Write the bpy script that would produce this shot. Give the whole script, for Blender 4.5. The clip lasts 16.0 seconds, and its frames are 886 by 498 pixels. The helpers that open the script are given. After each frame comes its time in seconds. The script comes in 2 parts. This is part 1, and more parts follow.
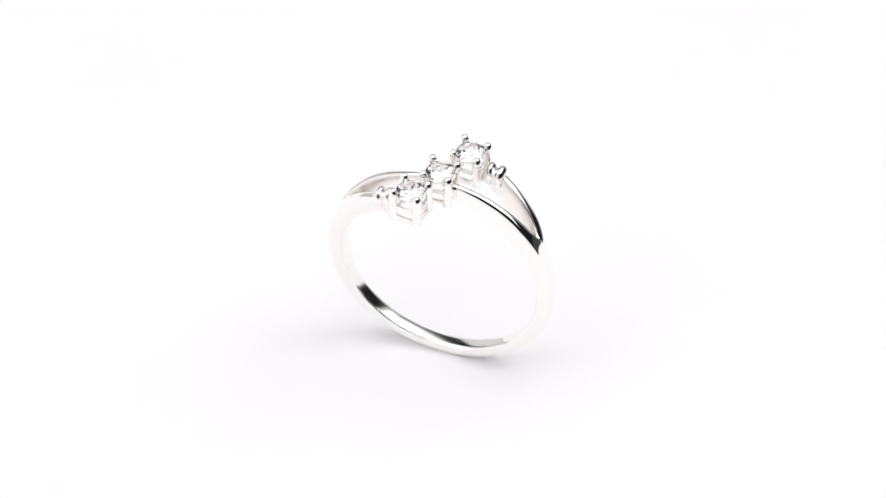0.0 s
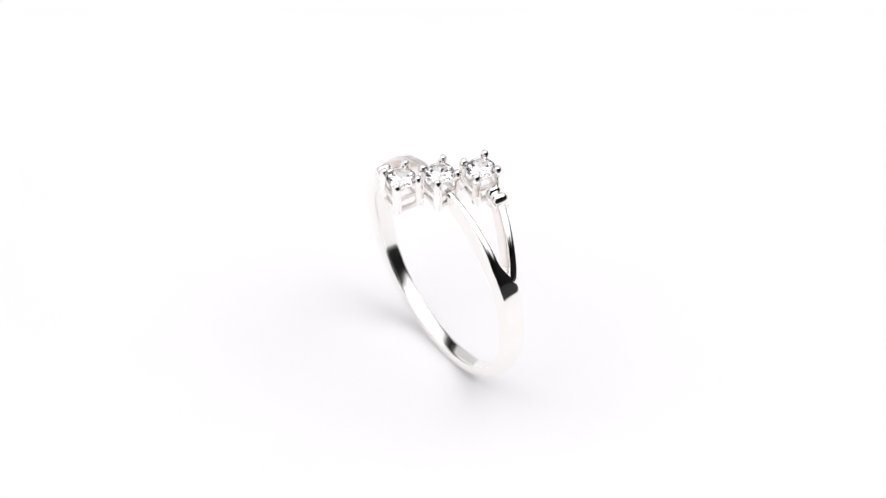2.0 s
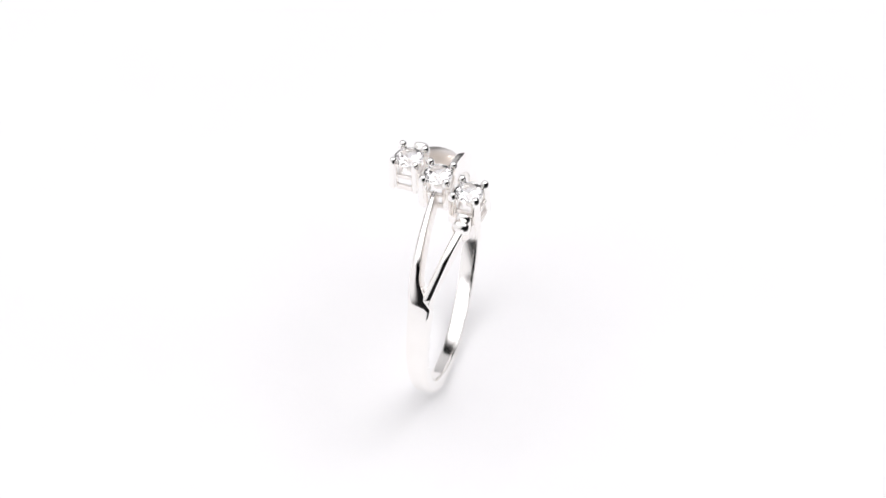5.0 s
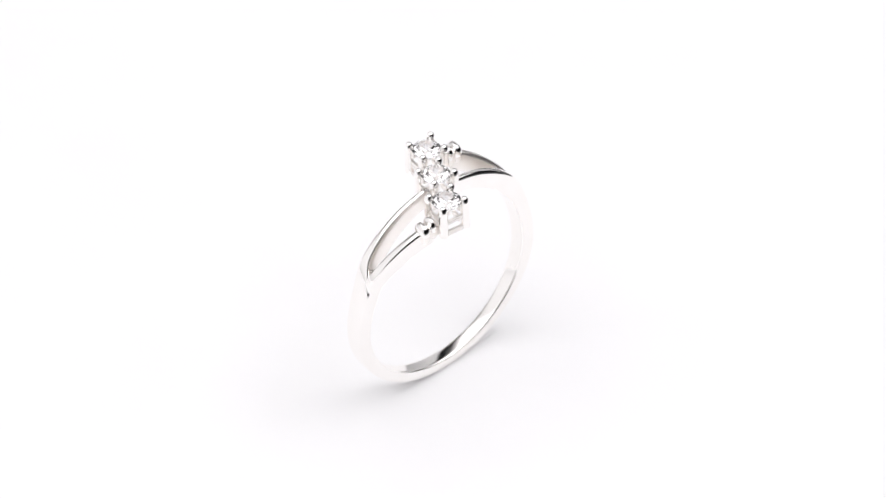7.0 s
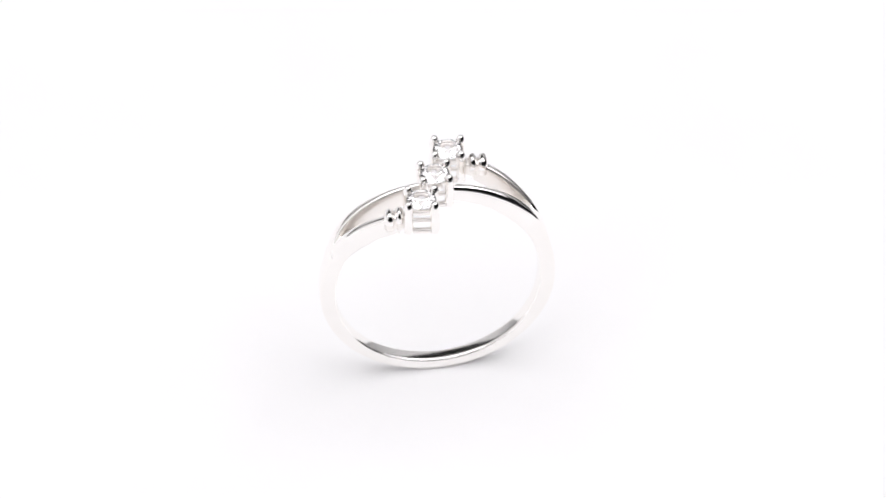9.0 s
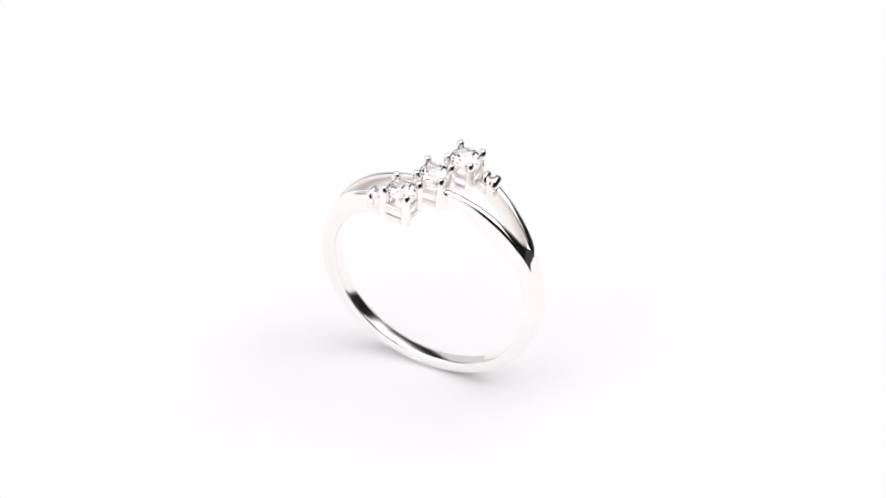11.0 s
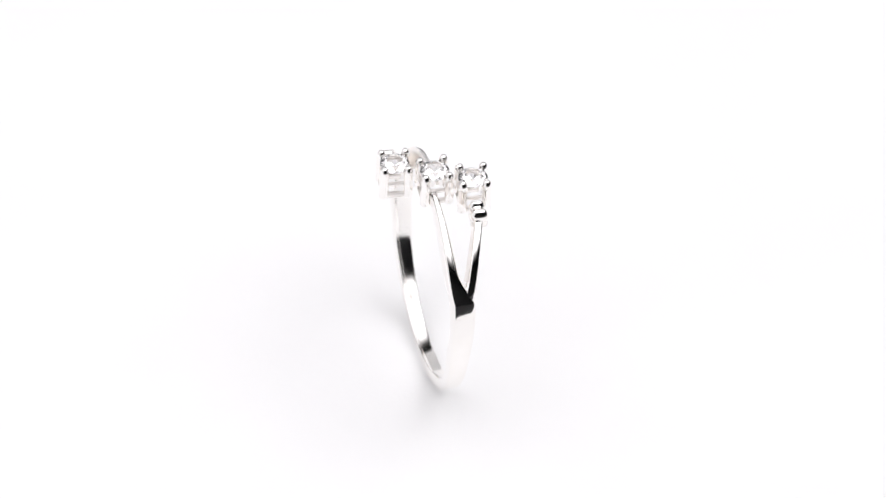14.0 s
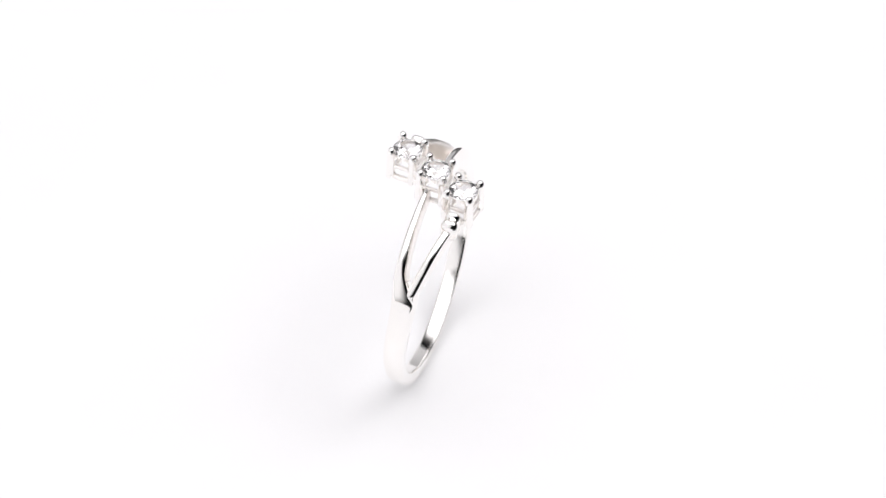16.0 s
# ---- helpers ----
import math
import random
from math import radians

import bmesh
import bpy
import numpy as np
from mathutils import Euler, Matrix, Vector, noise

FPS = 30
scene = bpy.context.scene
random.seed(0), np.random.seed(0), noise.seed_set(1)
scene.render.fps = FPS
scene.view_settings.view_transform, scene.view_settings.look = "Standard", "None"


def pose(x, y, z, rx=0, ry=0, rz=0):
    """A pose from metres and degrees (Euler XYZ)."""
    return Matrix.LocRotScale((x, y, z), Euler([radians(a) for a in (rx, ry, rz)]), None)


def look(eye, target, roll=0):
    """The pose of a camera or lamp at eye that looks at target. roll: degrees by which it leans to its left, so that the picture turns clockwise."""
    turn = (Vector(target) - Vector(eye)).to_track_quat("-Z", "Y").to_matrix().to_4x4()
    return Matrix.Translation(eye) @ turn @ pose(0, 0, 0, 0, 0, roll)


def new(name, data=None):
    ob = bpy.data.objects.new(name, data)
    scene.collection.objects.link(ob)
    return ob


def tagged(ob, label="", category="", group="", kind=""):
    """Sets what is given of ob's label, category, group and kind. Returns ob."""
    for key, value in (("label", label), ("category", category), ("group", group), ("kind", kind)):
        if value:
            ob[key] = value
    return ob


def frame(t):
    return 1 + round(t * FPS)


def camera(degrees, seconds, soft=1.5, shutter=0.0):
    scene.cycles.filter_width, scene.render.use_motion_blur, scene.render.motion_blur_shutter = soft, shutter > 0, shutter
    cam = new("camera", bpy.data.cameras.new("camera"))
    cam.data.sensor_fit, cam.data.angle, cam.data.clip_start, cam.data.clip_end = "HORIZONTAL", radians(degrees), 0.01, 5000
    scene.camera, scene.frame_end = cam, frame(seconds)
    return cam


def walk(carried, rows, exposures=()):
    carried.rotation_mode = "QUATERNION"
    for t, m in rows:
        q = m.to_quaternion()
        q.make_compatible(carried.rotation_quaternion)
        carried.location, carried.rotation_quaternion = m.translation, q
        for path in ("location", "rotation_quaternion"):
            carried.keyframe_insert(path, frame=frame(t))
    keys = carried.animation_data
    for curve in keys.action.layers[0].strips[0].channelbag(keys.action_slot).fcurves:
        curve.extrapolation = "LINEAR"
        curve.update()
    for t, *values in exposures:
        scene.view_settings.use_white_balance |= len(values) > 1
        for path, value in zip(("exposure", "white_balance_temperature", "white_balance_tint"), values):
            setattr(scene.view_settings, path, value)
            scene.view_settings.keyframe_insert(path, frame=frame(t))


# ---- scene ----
# Units: ring parts are laid out in units of U metres about the centre of the finger hole
# (x along the ring's plane, y along the finger, z up towards the stones).
U = 0.0455e-3
RISE = 290 * U          # height of the finger hole's centre line reference over the turntable
SPIN = 16.733           # degrees a second, clockwise from above
START = -21.0           # the ring plane's heading at the start
LEAN = 2.0

# ---- camera ----
cam = camera(11.194, 16.0, soft=1.4)
EYE = pose(0, -0.26044, 0.25430 + RISE, 90 - 44.426, 0, -0.1006) @ pose(0, 0, 0, 0, 0, -0.149)
walk(cam, [(0.0, EYE), (16.0, EYE)])
# a slightly shallow lens, focused on the stones
cam.data.dof.use_dof = True
cam.data.dof.focus_distance = 0.3575
cam.data.dof.aperture_fstop = 55.0

# ---- light ----
world = bpy.data.worlds.new("studio_air")
scene.world = world
world.use_nodes = True
world.node_tree.nodes["Background"].inputs[0].default_value = (0.5, 0.52, 0.56, 1)
world.node_tree.nodes["Background"].inputs[1].default_value = 0.05
scene.view_settings.exposure = -1.29


def softbox(name, eye, target, sx, sy, watts, colour, rim=0.34):
    lamp = bpy.data.lights.new(name, "AREA")
    lamp.shape, lamp.size, lamp.size_y = "RECTANGLE", sx, sy
    lamp.energy, lamp.color = watts, colour
    # the diffuser is brightest in its middle and fades towards its rim
    lamp.use_nodes = True
    t = lamp.node_tree
    place = t.nodes.new("ShaderNodeNewGeometry")
    split = t.nodes.new("ShaderNodeSeparateXYZ")
    t.links.new(place.outputs["Parametric"], split.inputs[0])
    fades = []
    for axis in ("X", "Y"):
        for a, b in ((0.0, rim), (1.0, 1.0 - rim)):
            fade = t.nodes.new("ShaderNodeMapRange")
            fade.interpolation_type = "SMOOTHSTEP"
            fade.inputs["From Min"].default_value, fade.inputs["From Max"].default_value = a, b
            t.links.new(split.outputs[axis], fade.inputs["Value"])
            fades.append(fade.outputs[0])
    out = fades[0]
    for other in fades[1:]:
        times = t.nodes.new("ShaderNodeMath")
        times.operation = "MULTIPLY"
        t.links.new(out, times.inputs[0])
        t.links.new(other, times.inputs[1])
        out = times.outputs[0]
    gain = t.nodes.new("ShaderNodeMath")
    gain.operation = "MULTIPLY"
    gain.inputs[1].default_value = 1.5
    t.links.new(out, gain.inputs[0])
    t.links.new(gain.outputs[0], t.nodes["Emission"].inputs["Strength"])
    ob = new(name, lamp)
    ob.matrix_world = look(eye, target)
    return ob


COOL = (1.0, 0.980, 0.998)
softbox("softbox_top", (0, -0.04, 0.85), (0, -0.04, 0), 1.66, 1.60, 25.5, COOL, 0.22)
softbox("softbox_west", (-0.58, -0.42, 0.36), (0, -0.38, 0.18), 1.80, 1.15, 10.2, COOL, 0.24)
softbox("softbox_east", (0.52, 0.04, 0.60), (0, 0, 0.01), 0.95, 0.70, 6.0, COOL, 0.28)


# ---- materials ----
def material(name):
    m = bpy.data.materials.new(name)
    m.use_nodes = True
    return m, m.node_tree, m.node_tree.nodes["Principled BSDF"]


def noise_node(tree, scale, detail=4.0):
    co = tree.nodes.new("ShaderNodeTexCoord")
    n = tree.nodes.new("ShaderNodeTexNoise")
    n.inputs["Scale"].default_value = scale
    n.inputs["Detail"].default_value = detail
    tree.links.new(co.outputs["Object"], n.inputs["Vector"])
    return n


def ramp_between(tree, fac, a, b, lo=0.3, hi=0.7):
    r = tree.nodes.new("ShaderNodeValToRGB")
    r.color_ramp.elements[0].position, r.color_ramp.elements[0].color = lo, (*a, 1)
    r.color_ramp.elements[1].position, r.color_ramp.elements[1].color = hi, (*b, 1)
    tree.links.new(fac, r.inputs[0])
    return r


def silver(name, rough_lo, rough_hi, bump, metal=1.0, dull=(0.962, 0.942, 0.918), clean=(0.978, 0.962, 0.942)):
    m, t, b = material(name)
    coarse, fine = noise_node(t, 500.0), noise_node(t, 6000.0, 6.0)
    tone = ramp_between(t, coarse.outputs["Fac"], dull, clean)
    t.links.new(tone.outputs[0], b.inputs["Base Color"])
    b.inputs["Metallic"].default_value = metal
    span = t.nodes.new("ShaderNodeMapRange")
    span.inputs["To Min"].default_value, span.inputs["To Max"].default_value = rough_lo, rough_hi
    t.links.new(fine.outputs["Fac"], span.inputs["Value"])
    t.links.new(span.outputs[0], b.inputs["Roughness"])
    bp = t.nodes.new("ShaderNodeBump")
    bp.inputs["Strength"].default_value, bp.inputs["Distance"].default_value = bump, 0.00001
    t.links.new(fine.outputs["Fac"], bp.inputs["Height"])
    wave = t.nodes.new("ShaderNodeBump")
    wave.inputs["Strength"].default_value, wave.inputs["Distance"].default_value = 0.10, 0.00004
    t.links.new(coarse.outputs["Fac"], wave.inputs["Height"])
    t.links.new(wave.outputs[0], bp.inputs["Normal"])
    t.links.new(bp.outputs[0], b.inputs["Normal"])
    return m


def plain(name, a, b_col, rough, scale, bump=0.0, fine=0.0):
    m, t, b = material(name)
    n = noise_node(t, scale)
    tone = ramp_between(t, n.outputs["Fac"], a, b_col)
    t.links.new(tone.outputs[0], b.inputs["Base Color"])
    b.inputs["Roughness"].default_value = rough
    if bump:
        g = noise_node(t, fine, 5.0)
        bp = t.nodes.new("ShaderNodeBump")
        bp.inputs["Strength"].default_value, bp.inputs["Distance"].default_value = bump, 0.0002
        t.links.new(g.outputs["Fac"], bp.inputs["Height"])
        t.links.new(bp.outputs[0], b.inputs["Normal"])
    return m


POLISHED = silver("polished_silver", 0.03, 0.09, 0.05)
CAST = silver("cast_silver", 0.27, 0.38, 0.3, 1.0, (0.965, 0.925, 0.885), (0.98, 0.950, 0.922))
SATIN = silver("satin_silver", 0.09, 0.16, 0.06)
WHITE_DISC = plain("white_matt_acrylic", (0.86, 0.86, 0.87), (0.89, 0.89, 0.895), 0.55, 40.0, 0.05, 3000.0)
DARK_TOP = plain("black_laminate", (0.007, 0.007, 0.008), (0.011, 0.011, 0.012), 0.5, 12.0, 0.05, 900.0)
DARK_WALL = plain("dark_grey_paint", (0.030, 0.030, 0.032), (0.040, 0.040, 0.042), 0.9, 3.0, 0.2, 120.0)
PALE_PAINT = plain("pale_grey_paint", (0.70, 0.70, 0.70), (0.76, 0.76, 0.755), 0.9, 3.0, 0.2, 120.0)
PALE_BOARD = plain("white_paper", (0.80, 0.80, 0.805), (0.85, 0.85, 0.85), 0.9, 6.0, 0.1, 400.0)
DARK_FLOOR = plain("dark_carpet", (0.025, 0.025, 0.028), (0.045, 0.044, 0.046), 0.95, 60.0, 0.4, 900.0)

ZIRCONIA, zt, zb = material("clear_zirconia")
zb.inputs["Base Color"].default_value = (0.995, 0.985, 0.99, 1)
zb.inputs["Transmission Weight"].default_value = 1.0
zb.inputs["Roughness"].default_value = 0.0
zb.inputs["IOR"].default_value = 1.74


# ---- mesh helpers ----
def part(name, bm, mat, parent=None, label="", smooth=True):
    bmesh.ops.recalc_face_normals(bm, faces=bm.faces)
    me = bpy.data.meshes.new(name)
    for f in bm.faces:
        f.smooth = smooth
    bm.to_mesh(me)
    bm.free()
    me.materials.append(mat)
    ob = new(name, me)
    if parent is not None:
        ob.parent = parent
    if label:
        tagged(ob, label)
    return ob


def power(x, p):
    return math.copysign(abs(x) ** p, x)


def loft(loops):
    """Closed loops of equal length, joined one to the next and capped at both ends."""
    bm = bmesh.new()
    rows = [[bm.verts.new(p) for p in loop] for loop in loops]
    n = len(rows[0])
    for a, b in zip(rows, rows[1:]):
        for i in range(n):
            bm.faces.new((a[i], a[(i + 1) % n], b[(i + 1) % n], b[i]))
    bm.faces.new(rows[0])
    bm.faces.new(rows[-1])
    return bm


def ease(x, a, b):
    s = min(1.0, max(0.0, (x - a) / (b - a)))
    return s * s * (3 - 2 * s)


def mix(a, b, s):
    return a + (b - a) * s


def section(angle, vc, hw, ri, ro, n=28, dome=2.4, flat=6.0):
    """One cross-section of the band at an angle round the finger hole."""
    c, s = math.cos(radians(angle)), math.sin(radians(angle))
    rm, h = (ri + ro) / 2, (ro - ri) / 2
    loop = []
    for k in range(n):
        a = 2 * math.pi * k / n
        p = 2 / (dome if math.sin(a) > 0 else flat)
        v = vc + hw * power(math.cos(a), p)
        r = rm + h * power(math.sin(a), p)
        loop.append((r * c * U, v * U, r * s * U))
    return loop


def rounded_box(sx, sy, sz, r, seg=3):
    bm = bmesh.new()
    bmesh.ops.create_cube(bm, size=1.0)
    for v in bm.verts:
        v.co = Vector((v.co.x * sx, v.co.y * sy, v.co.z * sz))
    bmesh.ops.bevel(bm, geom=list(bm.edges), offset=r, segments=seg, profile=0.5, affect="EDGES")
    return bm


def moved(bm, m):
    bmesh.ops.transform(bm, matrix=m, verts=bm.verts)
    return bm


# ---- the room that closes the place ----
def room():
    def slab(name, x0, x1, y0, y1, z0, z1, mat, label, cat):
        bm = bmesh.new()
        bmesh.ops.create_cube(bm, size=1.0)
        for v in bm.verts:
            v.co = Vector((mix(x0, x1, v.co.x + .5), mix(y0, y1, v.co.y + .5), mix(z0, z1, v.co.z + .5)))
        ob = part(name, bm, mat, None, "", False)
        tagged(ob, label, cat, kind="structure")
        return ob
    slab("floor", -1.5, 1.5, -1.5, 1.5, -0.92, -0.80, DARK_FLOOR, "dark carpeted studio floor", "floor")
    slab("ceiling", -1.5, 1.5, -1.5, 1.5, 1.45, 1.55, PALE_PAINT, "pale grey painted studio ceiling", "ceiling")
    slab("wall_north", -1.5, 1.5, 1.5, 1.6, -0.92, 1.55, DARK_WALL, "dark grey painted studio wall", "wall")
    slab("wall_south", -1.5, 1.5, -1.6, -1.5, -0.92, 1.55, DARK_WALL, "dark grey painted studio wall", "wall")
    slab("wall_east", 1.5, 1.6, -1.6, 1.6, -0.92, 1.55, DARK_WALL, "dark grey painted studio wall", "wall")
    slab("wall_west", -1.6, -1.5, -1.6, 1.6, -0.92, 1.55, DARK_WALL, "dark grey painted studio wall", "wall")
    slab("backdrop", -0.9, 0.9, 0.458, 0.464, -0.05, 0.34, PALE_BOARD, "low plain white paper backdrop behind the table", "backdrop")


room()


def studio_table():
    table = tagged(new("studio_table"), "plain black laminate studio table under the turntable", "table")
    table.location = (0, 0, -0.80)
    top = rounded_box(1.0, 0.8, 0.03, 0.006)
    part("tabletop", moved(top, Matrix.Translation((0, 0.05, 0.80 - 0.014 - 0.015))), DARK_TOP, table)
    for x in (-0.44, 0.44):
        for y in (-0.28, 0.38):
            leg = rounded_box(0.04, 0.04, 0.757, 0.004)
            part("leg", moved(leg, Matrix.Translation((x, y, 0.3785))), DARK_TOP, table)


studio_table()


def reflector_sheet():
    """An unseen white sheet tucked against the turntable, before the large softbox, added to brighten the band's
    reflections.
    """
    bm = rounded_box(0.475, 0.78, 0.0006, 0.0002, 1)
    sheet = part("reflector_sheet", moved(bm, Matrix.Translation((-0.2575, 0.05, -0.0137))), WHITE_DISC, None, "", False)
    tagged(sheet, "unseen white reflector sheet added flat on the black table", "paper")


reflector_sheet()


def turntable_disc():
    disc = tagged(new("turntable"), "plain round white matt turntable carrying the silver ring", "turntable")
    loops = []
    for r, z in ((0.0615, -0.014), (0.0632, -0.013), (0.0632, -0.002), (0.0629, -0.0005), (0.0623, 0.0)):
        loops.append([(r * math.cos(a), r * math.sin(a), z) for a in [2 * math.pi * k / 96 for k in range(96)]])
    part("platter", loft(loops), WHITE_DISC, disc, "", False)
    return disc


turntable = turntable_disc()


# ---- the ring ----
def outer_radius(angle):
    """The band's outside, a little taller towards the stones."""
    up = math.sin(radians(angle))
    return 212 + 20 * ease(up, 0.2, 1.0)


def inner_radius(angle):
    """The finger hole, slightly narrower at its sides than at its foot."""
    up = math.sin(radians(angle))
    return 189 - 6 * ease(up, -0.9, 0.1) + 6 * ease(up, 0.6, 1.0)


def band_loops():
    loops = []
    for k in range(0, 281):
        s = k / 280                                   # from beside the middle stone, round below, to its other side
        angle = mix(96.0, 444.0, s)
        side = 1 if math.cos(radians(angle)) > 0 else -1
        up = math.degrees(math.asin(math.sin(radians(angle))))   # degrees over the horizontal
        low = ease(-math.sin(radians(angle)), 0.0, 1.0)
        half = mix(18.0, 13.3, low)
        rise = ease(up, -15, 28)
        split = ease(up, 25, 43)
        far = ease(up, 34, 84)
        inner_edge = mix(half + 9 * rise, mix(4.0, 2.0, far), split)        # edge on the split side
        outer_edge = mix(-half + 3 * rise, mix(-17.5, -12.0, far), split)
        ri = inner_radius(angle)
        shift = 4.0 * rise * (1 - ease(up, 22, 60)) if side < 0 else 0.0       # the second fork sits a little further out
        lo, hi = sorted((side * (inner_edge + shift), side * (outer_edge + shift)))
        loops.append(section(angle, (lo + hi) / 2, (hi - lo) / 2, ri, outer_radius(angle) - 6 * far - (4 * ease(up, 25, 50) if side < 0 else 0), n=36, dome=mix(6.0, 2.8, ease(up, 26, 60))))
    return loops


def roughen(ob, gap_side):
    """The cast, unpolished walls that face the gap between the shoulder arms."""
    ob.data.materials.append(CAST)
    ob.data.materials.append(SATIN)
    for f in ob.data.polygons:
        c, n = f.center, f.normal
        side = 1 if c.x > 0 else -1
        if math.degrees(math.atan2(c.z, abs(c.x))) > 38 and n.y * side * gap_side > 0.55:
            f.material_index = 1
        elif n.dot(Vector((c.x, 0, c.z)).normalized()) < -0.8:
            f.material_index = 2


def arm_loops(lower):
    loops = []
    for k in range(0, 73):
        s = k / 72
        angle = mix(21.0, 67.5, s)
        vc = 17.5 + 43.5 * (angle - 31.0) / 36.5 if angle > 31.0 else 17.5
        hw = mix(mix(7.5, 9.4, ease(angle, 23, 30)), 8.8, ease(angle, 34, 60))
        vc += 3.5 * (1 - ease(angle, 26, 62)) if lower else 0.0
        ro = outer_radius(angle) + mix(-3.5, 0.2, ease(angle, 23.5, 33)) - lower * ease(angle, 25, 50)
        ri = inner_radius(angle) + 1.5
        loops.append(section(angle, vc, hw, ri, ro, n=32, dome=mix(5.0, 4.0, ease(angle, 28, 50))))
    return loops


def post(low, high, n=16):
    """A claw: a stout post that runs up into a long polished bead over the stone's girdle."""
    loops = []
    a, b = Vector(low), Vector(high)

    def ring_at(c, z, r):
        loops.append([(c.x + r * math.cos(2 * math.pi * k / n), c.y + r * math.sin(2 * math.pi * k / n), z) for k in range(n)])

    for s, r in ((0.0, 7.4), (0.03, 8.8), (0.40, 8.8), (0.62, 8.2)):
        c = a.lerp(b, s)
        ring_at(c, c.z, r)
    base = b.z - 10
    for d in (-20, -7, 5, 16, 27, 38, 49, 60, 70, 79, 86):
        ring_at(b, base + (16.5 if d > 0 else 9.0) * math.sin(radians(d)), 8.6 * math.cos(radians(d)) ** 0.78)
    return moved(loft(loops), Matrix.Scale(U, 4))


def square_rail(half, thick, z0, z1):
    """A square frame with open middle."""
    bm = bmesh.new()
    rings = []
    for h, z in ((half, z0), (half, z1), (half - thick, z1), (half - thick, z0)):
        rings.append([bm.verts.new((sx * h * U, sy * h * U, z * U)) for sx, sy in ((-1, -1), (1, -1), (1, 1), (-1, 1))])
    for a, b in zip(rings, rings[1:] + rings[:1]):
        for i in range(4):
            bm.faces.new((a[i], a[(i + 1) % 4], b[(i + 1) % 4], b[i]))
    bmesh.ops.bevel(bm, geom=list(bm.edges), offset=1.2 * U, segments=2, profile=0.5, affect="EDGES")
    return bm


def brilliant(R):
    """A round brilliant: table, star, kite and girdle facets over a pavilion."""
    pts = []
    for k in range(8):
        a = 2 * math.pi * k / 8
        b = a + math.pi / 8
        pts.append((0.56 * R * math.cos(a), 0.56 * R * math.sin(a), 0.34 * R))
        pts.append((0.80 * R * math.cos(b), 0.80 * R * math.sin(b), 0.215 * R))
        pts.append((0.44 * R * math.cos(b), 0.44 * R * math.sin(b), -0.50 * R))
    for k in range(16):
        a = 2 * math.pi * k / 16
        pts.append((R * math.cos(a), R * math.sin(a), 0.025 * R))
        pts.append((R * math.cos(a), R * math.sin(a), -0.025 * R))
    pts.append((0, 0, -0.86 * R))
    bm = bmesh.new()
    for p in pts:
        bm.verts.new(Vector(p) * U)
    bmesh.ops.convex_hull(bm, input=bm.verts)
    return bm


HEADS = [(34.5, 60.6, -7.0), (1.7, -2.8, -1.5), (-30.2, -63.7, -7.0)]
TIP = 250.5
FOOT = 189.0


def stone_setting(parent, x, y, turn):
    head = part("setting", square_rail(26.5, 6.5, FOOT, FOOT + 9), CAST, parent, "open square four-prong silver setting")
    head.matrix_local = pose(x * U, y * U, 0, 0, 0, turn)
    part("gallery_rail", square_rail(25.5, 5.5, 214, 221), CAST, head)
    for sx in (-1, 1):
        for sy in (-1, 1):
            part("prong", post((sx * 22.6, sy * 21.4, FOOT - 0.5), (sx * 22.8, sy * 21.0, TIP)), POLISHED, head, "silver prong ending in a polished bead")
    gem = part("gemstone", brilliant(26.0), ZIRCONIA, head, "clear round brilliant-cut stone", False)
    gem.location = (0, 0, 244.5 * U)


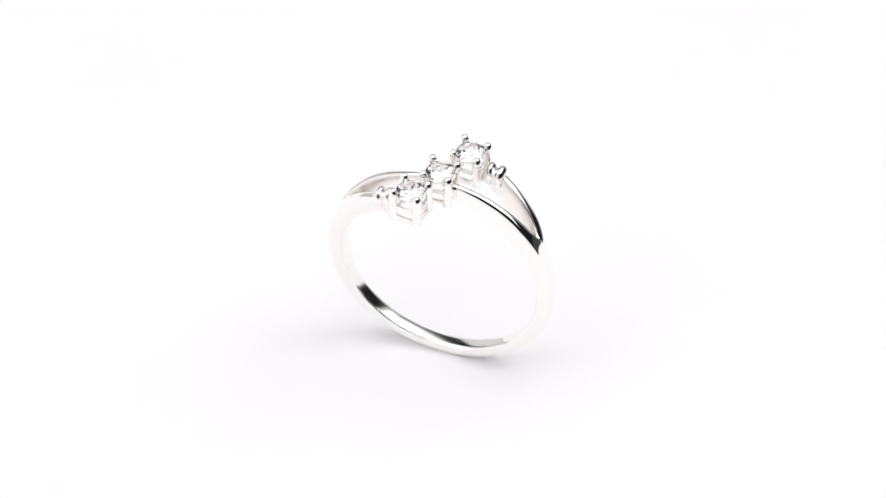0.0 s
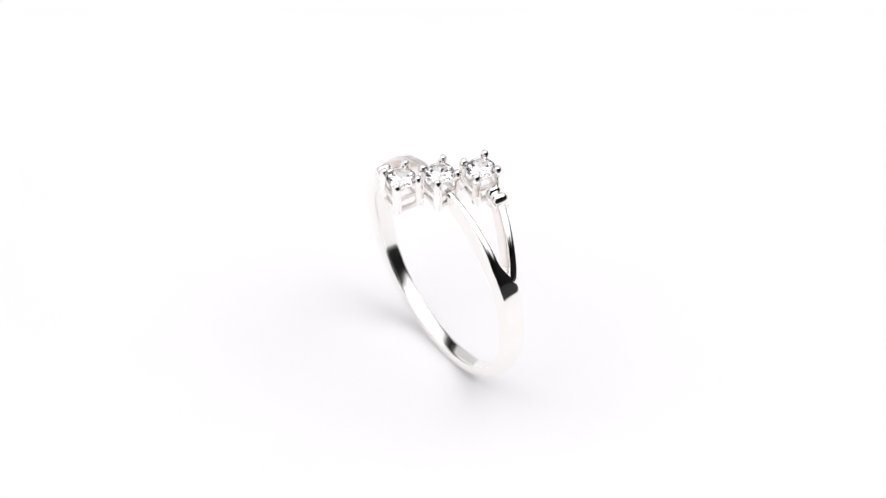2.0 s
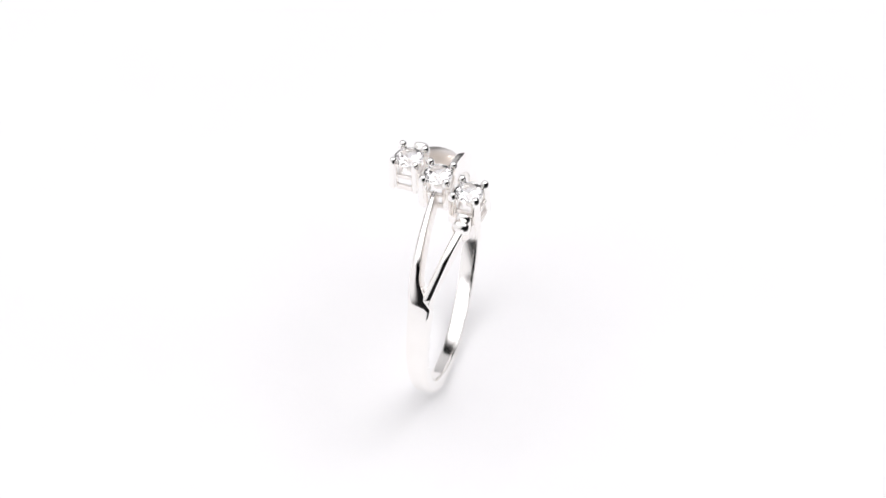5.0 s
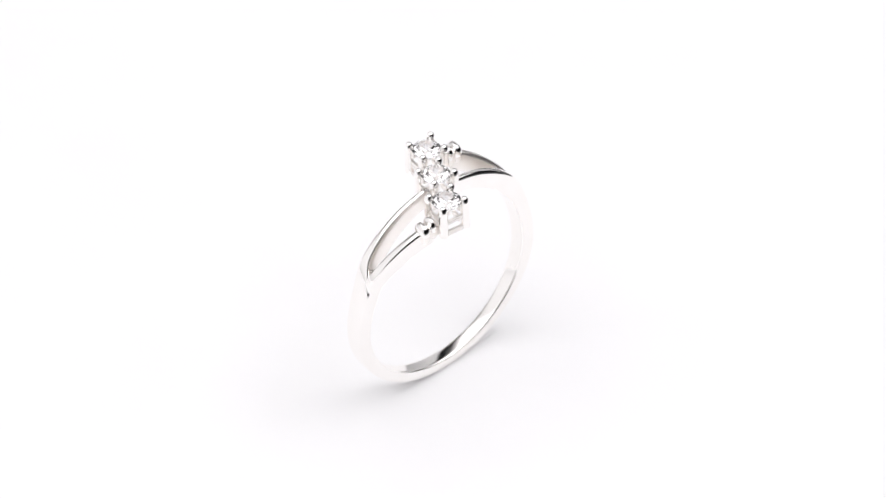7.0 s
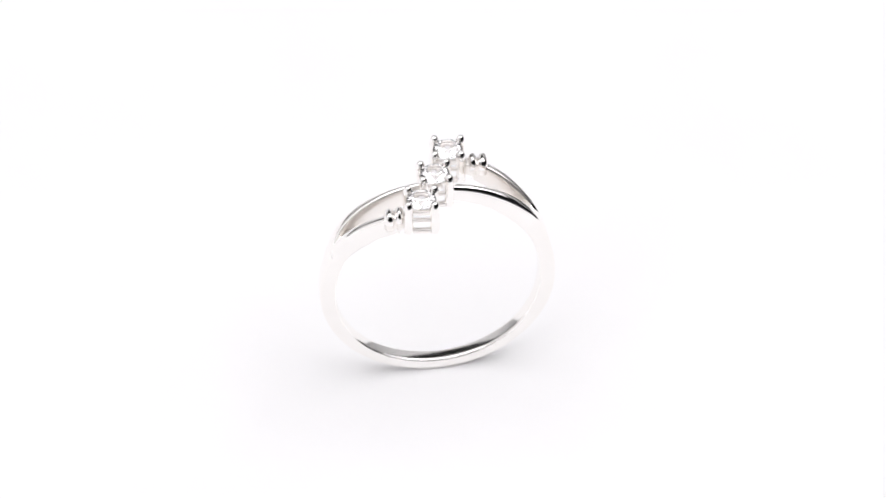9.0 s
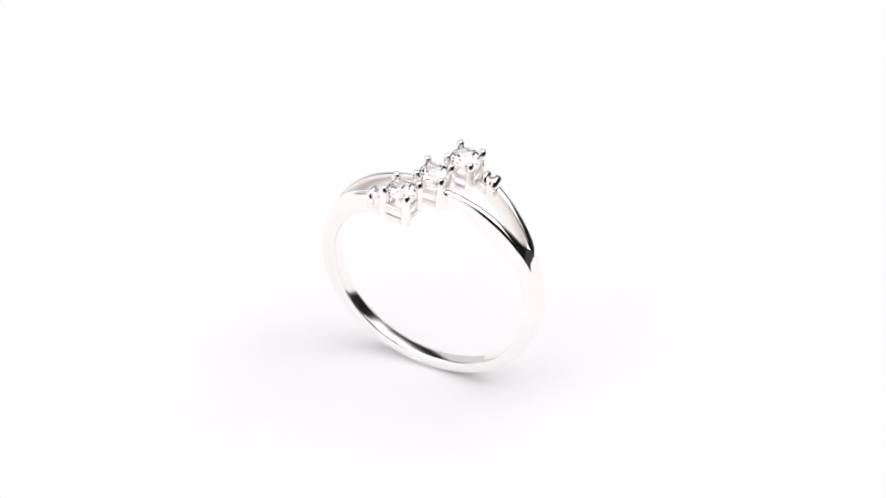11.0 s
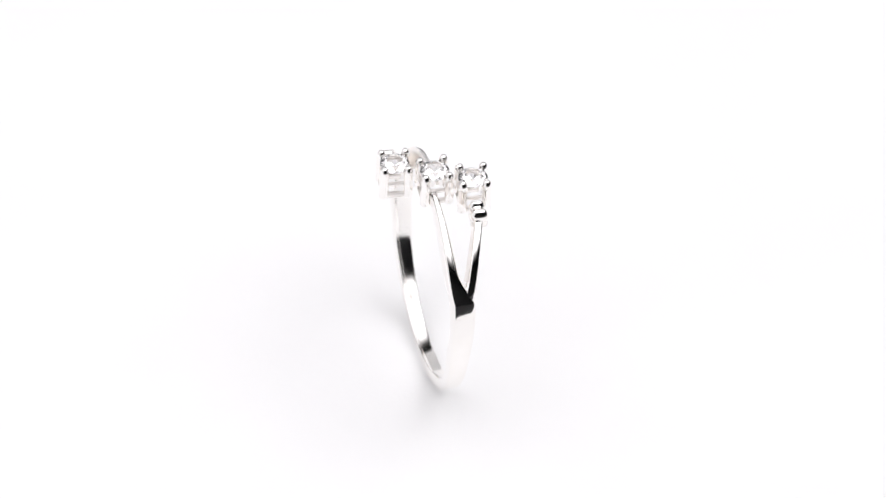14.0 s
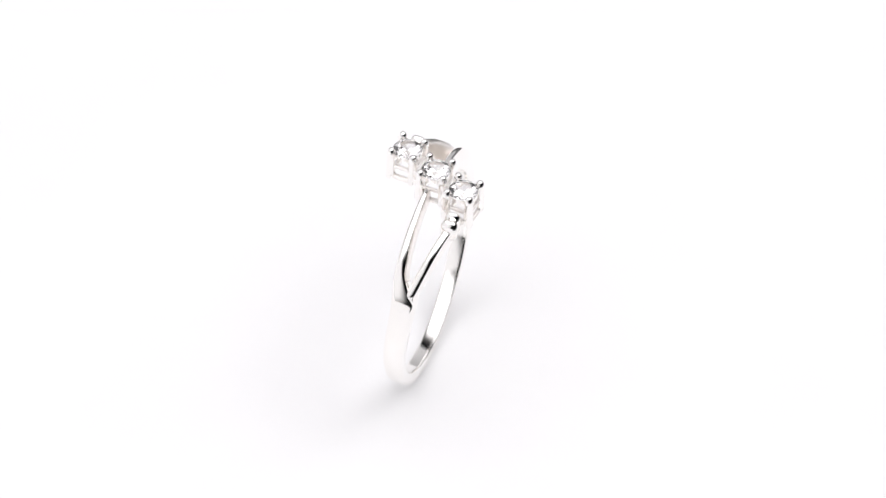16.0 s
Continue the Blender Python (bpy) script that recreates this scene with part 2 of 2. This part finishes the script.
def collar(parent, flip):
    """A fluted block with two pillow-like ridges between the end setting and its arm."""
    turn = pose(0, 0, 0, 0, 0, flip)
    body = moved(rounded_box(38 * U, 22 * U, 26 * U, 4 * U, 3), Matrix.Translation((0, 0, 202 * U)))
    block = part("collar", body, CAST, parent, "small fluted silver collar")
    block.matrix_local = turn @ pose(79 * U, 59 * U, 0, 0, 0, -5)
    for x, length, width, top in ((91.0, 20.0, 32.0, 224.0), (73.5, 17.0, 29.0, 227.5)):
        ob = part("ridge", ridge(length, width, 189.5, top), POLISHED, parent, "rounded polished silver ridge")
        ob.data.materials.append(CAST)
        for f in ob.data.polygons:
            f.material_index = 1 if f.center.z < 203 * U else 0
        ob.matrix_local = turn @ pose(x * U, 59.5 * U, 0, 0, 0, -5)


def ridge(length, width, low, top, n=20):
    """A column with a rounded plan that swells under its domed top."""
    loops = []
    h = top - low
    rows = [(0.0, 0.86), (0.05, 0.92), (0.25, 0.90), (0.36, 0.88), (0.44, 0.95)]
    rows += [(0.52 + 0.48 * math.sin(radians(d)), math.cos(radians(d))) for d in (0, 12, 24, 36, 48, 60, 71, 80, 86)]
    for s, r in rows:
        loop = []
        for k in range(n):
            a = 2 * math.pi * k / n
            loop.append((length / 2 * r * power(math.cos(a), 0.75) * U,
                         width / 2 * (0.28 + 0.72 * r) * power(math.sin(a), 0.72) * U, (low + h * s) * U))
        loops.append(loop)
    return loft(loops)


def finger_ring():
    ring = tagged(new("finger_ring"), "polished silver ring with three clear stones and split shoulders", "ring")
    band = part("band", loft(band_loops()), POLISHED, ring, "smooth polished silver band narrowing to the base")
    roughen(band, 1)
    for flip in (0, 180):
        arm = part("shoulder_arm", loft(arm_loops(4.0 if flip else 0.0)), POLISHED, ring, "slim polished silver shoulder arm")
        arm.matrix_local = pose(0, 0, 0, 0, 0, flip)
        roughen(arm, -1)
        collar(ring, flip)
    for x, y, turn in HEADS:
        stone_setting(ring, x, y, turn)
    return ring


ring = finger_ring()


def motions():
    """The turntable and the ring on it turn together at an even pace."""
    seat = pose(0, 0, 0, 0, 0, START) @ Matrix.Translation((3 * U, 14.5 * U, RISE - 78 * U)) @ pose(0, 0, 0, LEAN)
    times = [k * 0.5 for k in range(33)]
    walk(ring, [(t, pose(0, 0, 0, 0, 0, -SPIN * t) @ seat) for t in times])
    walk(turntable, [(t, pose(0, 0, 0, 0, 0, -SPIN * t)) for t in times])


motions()
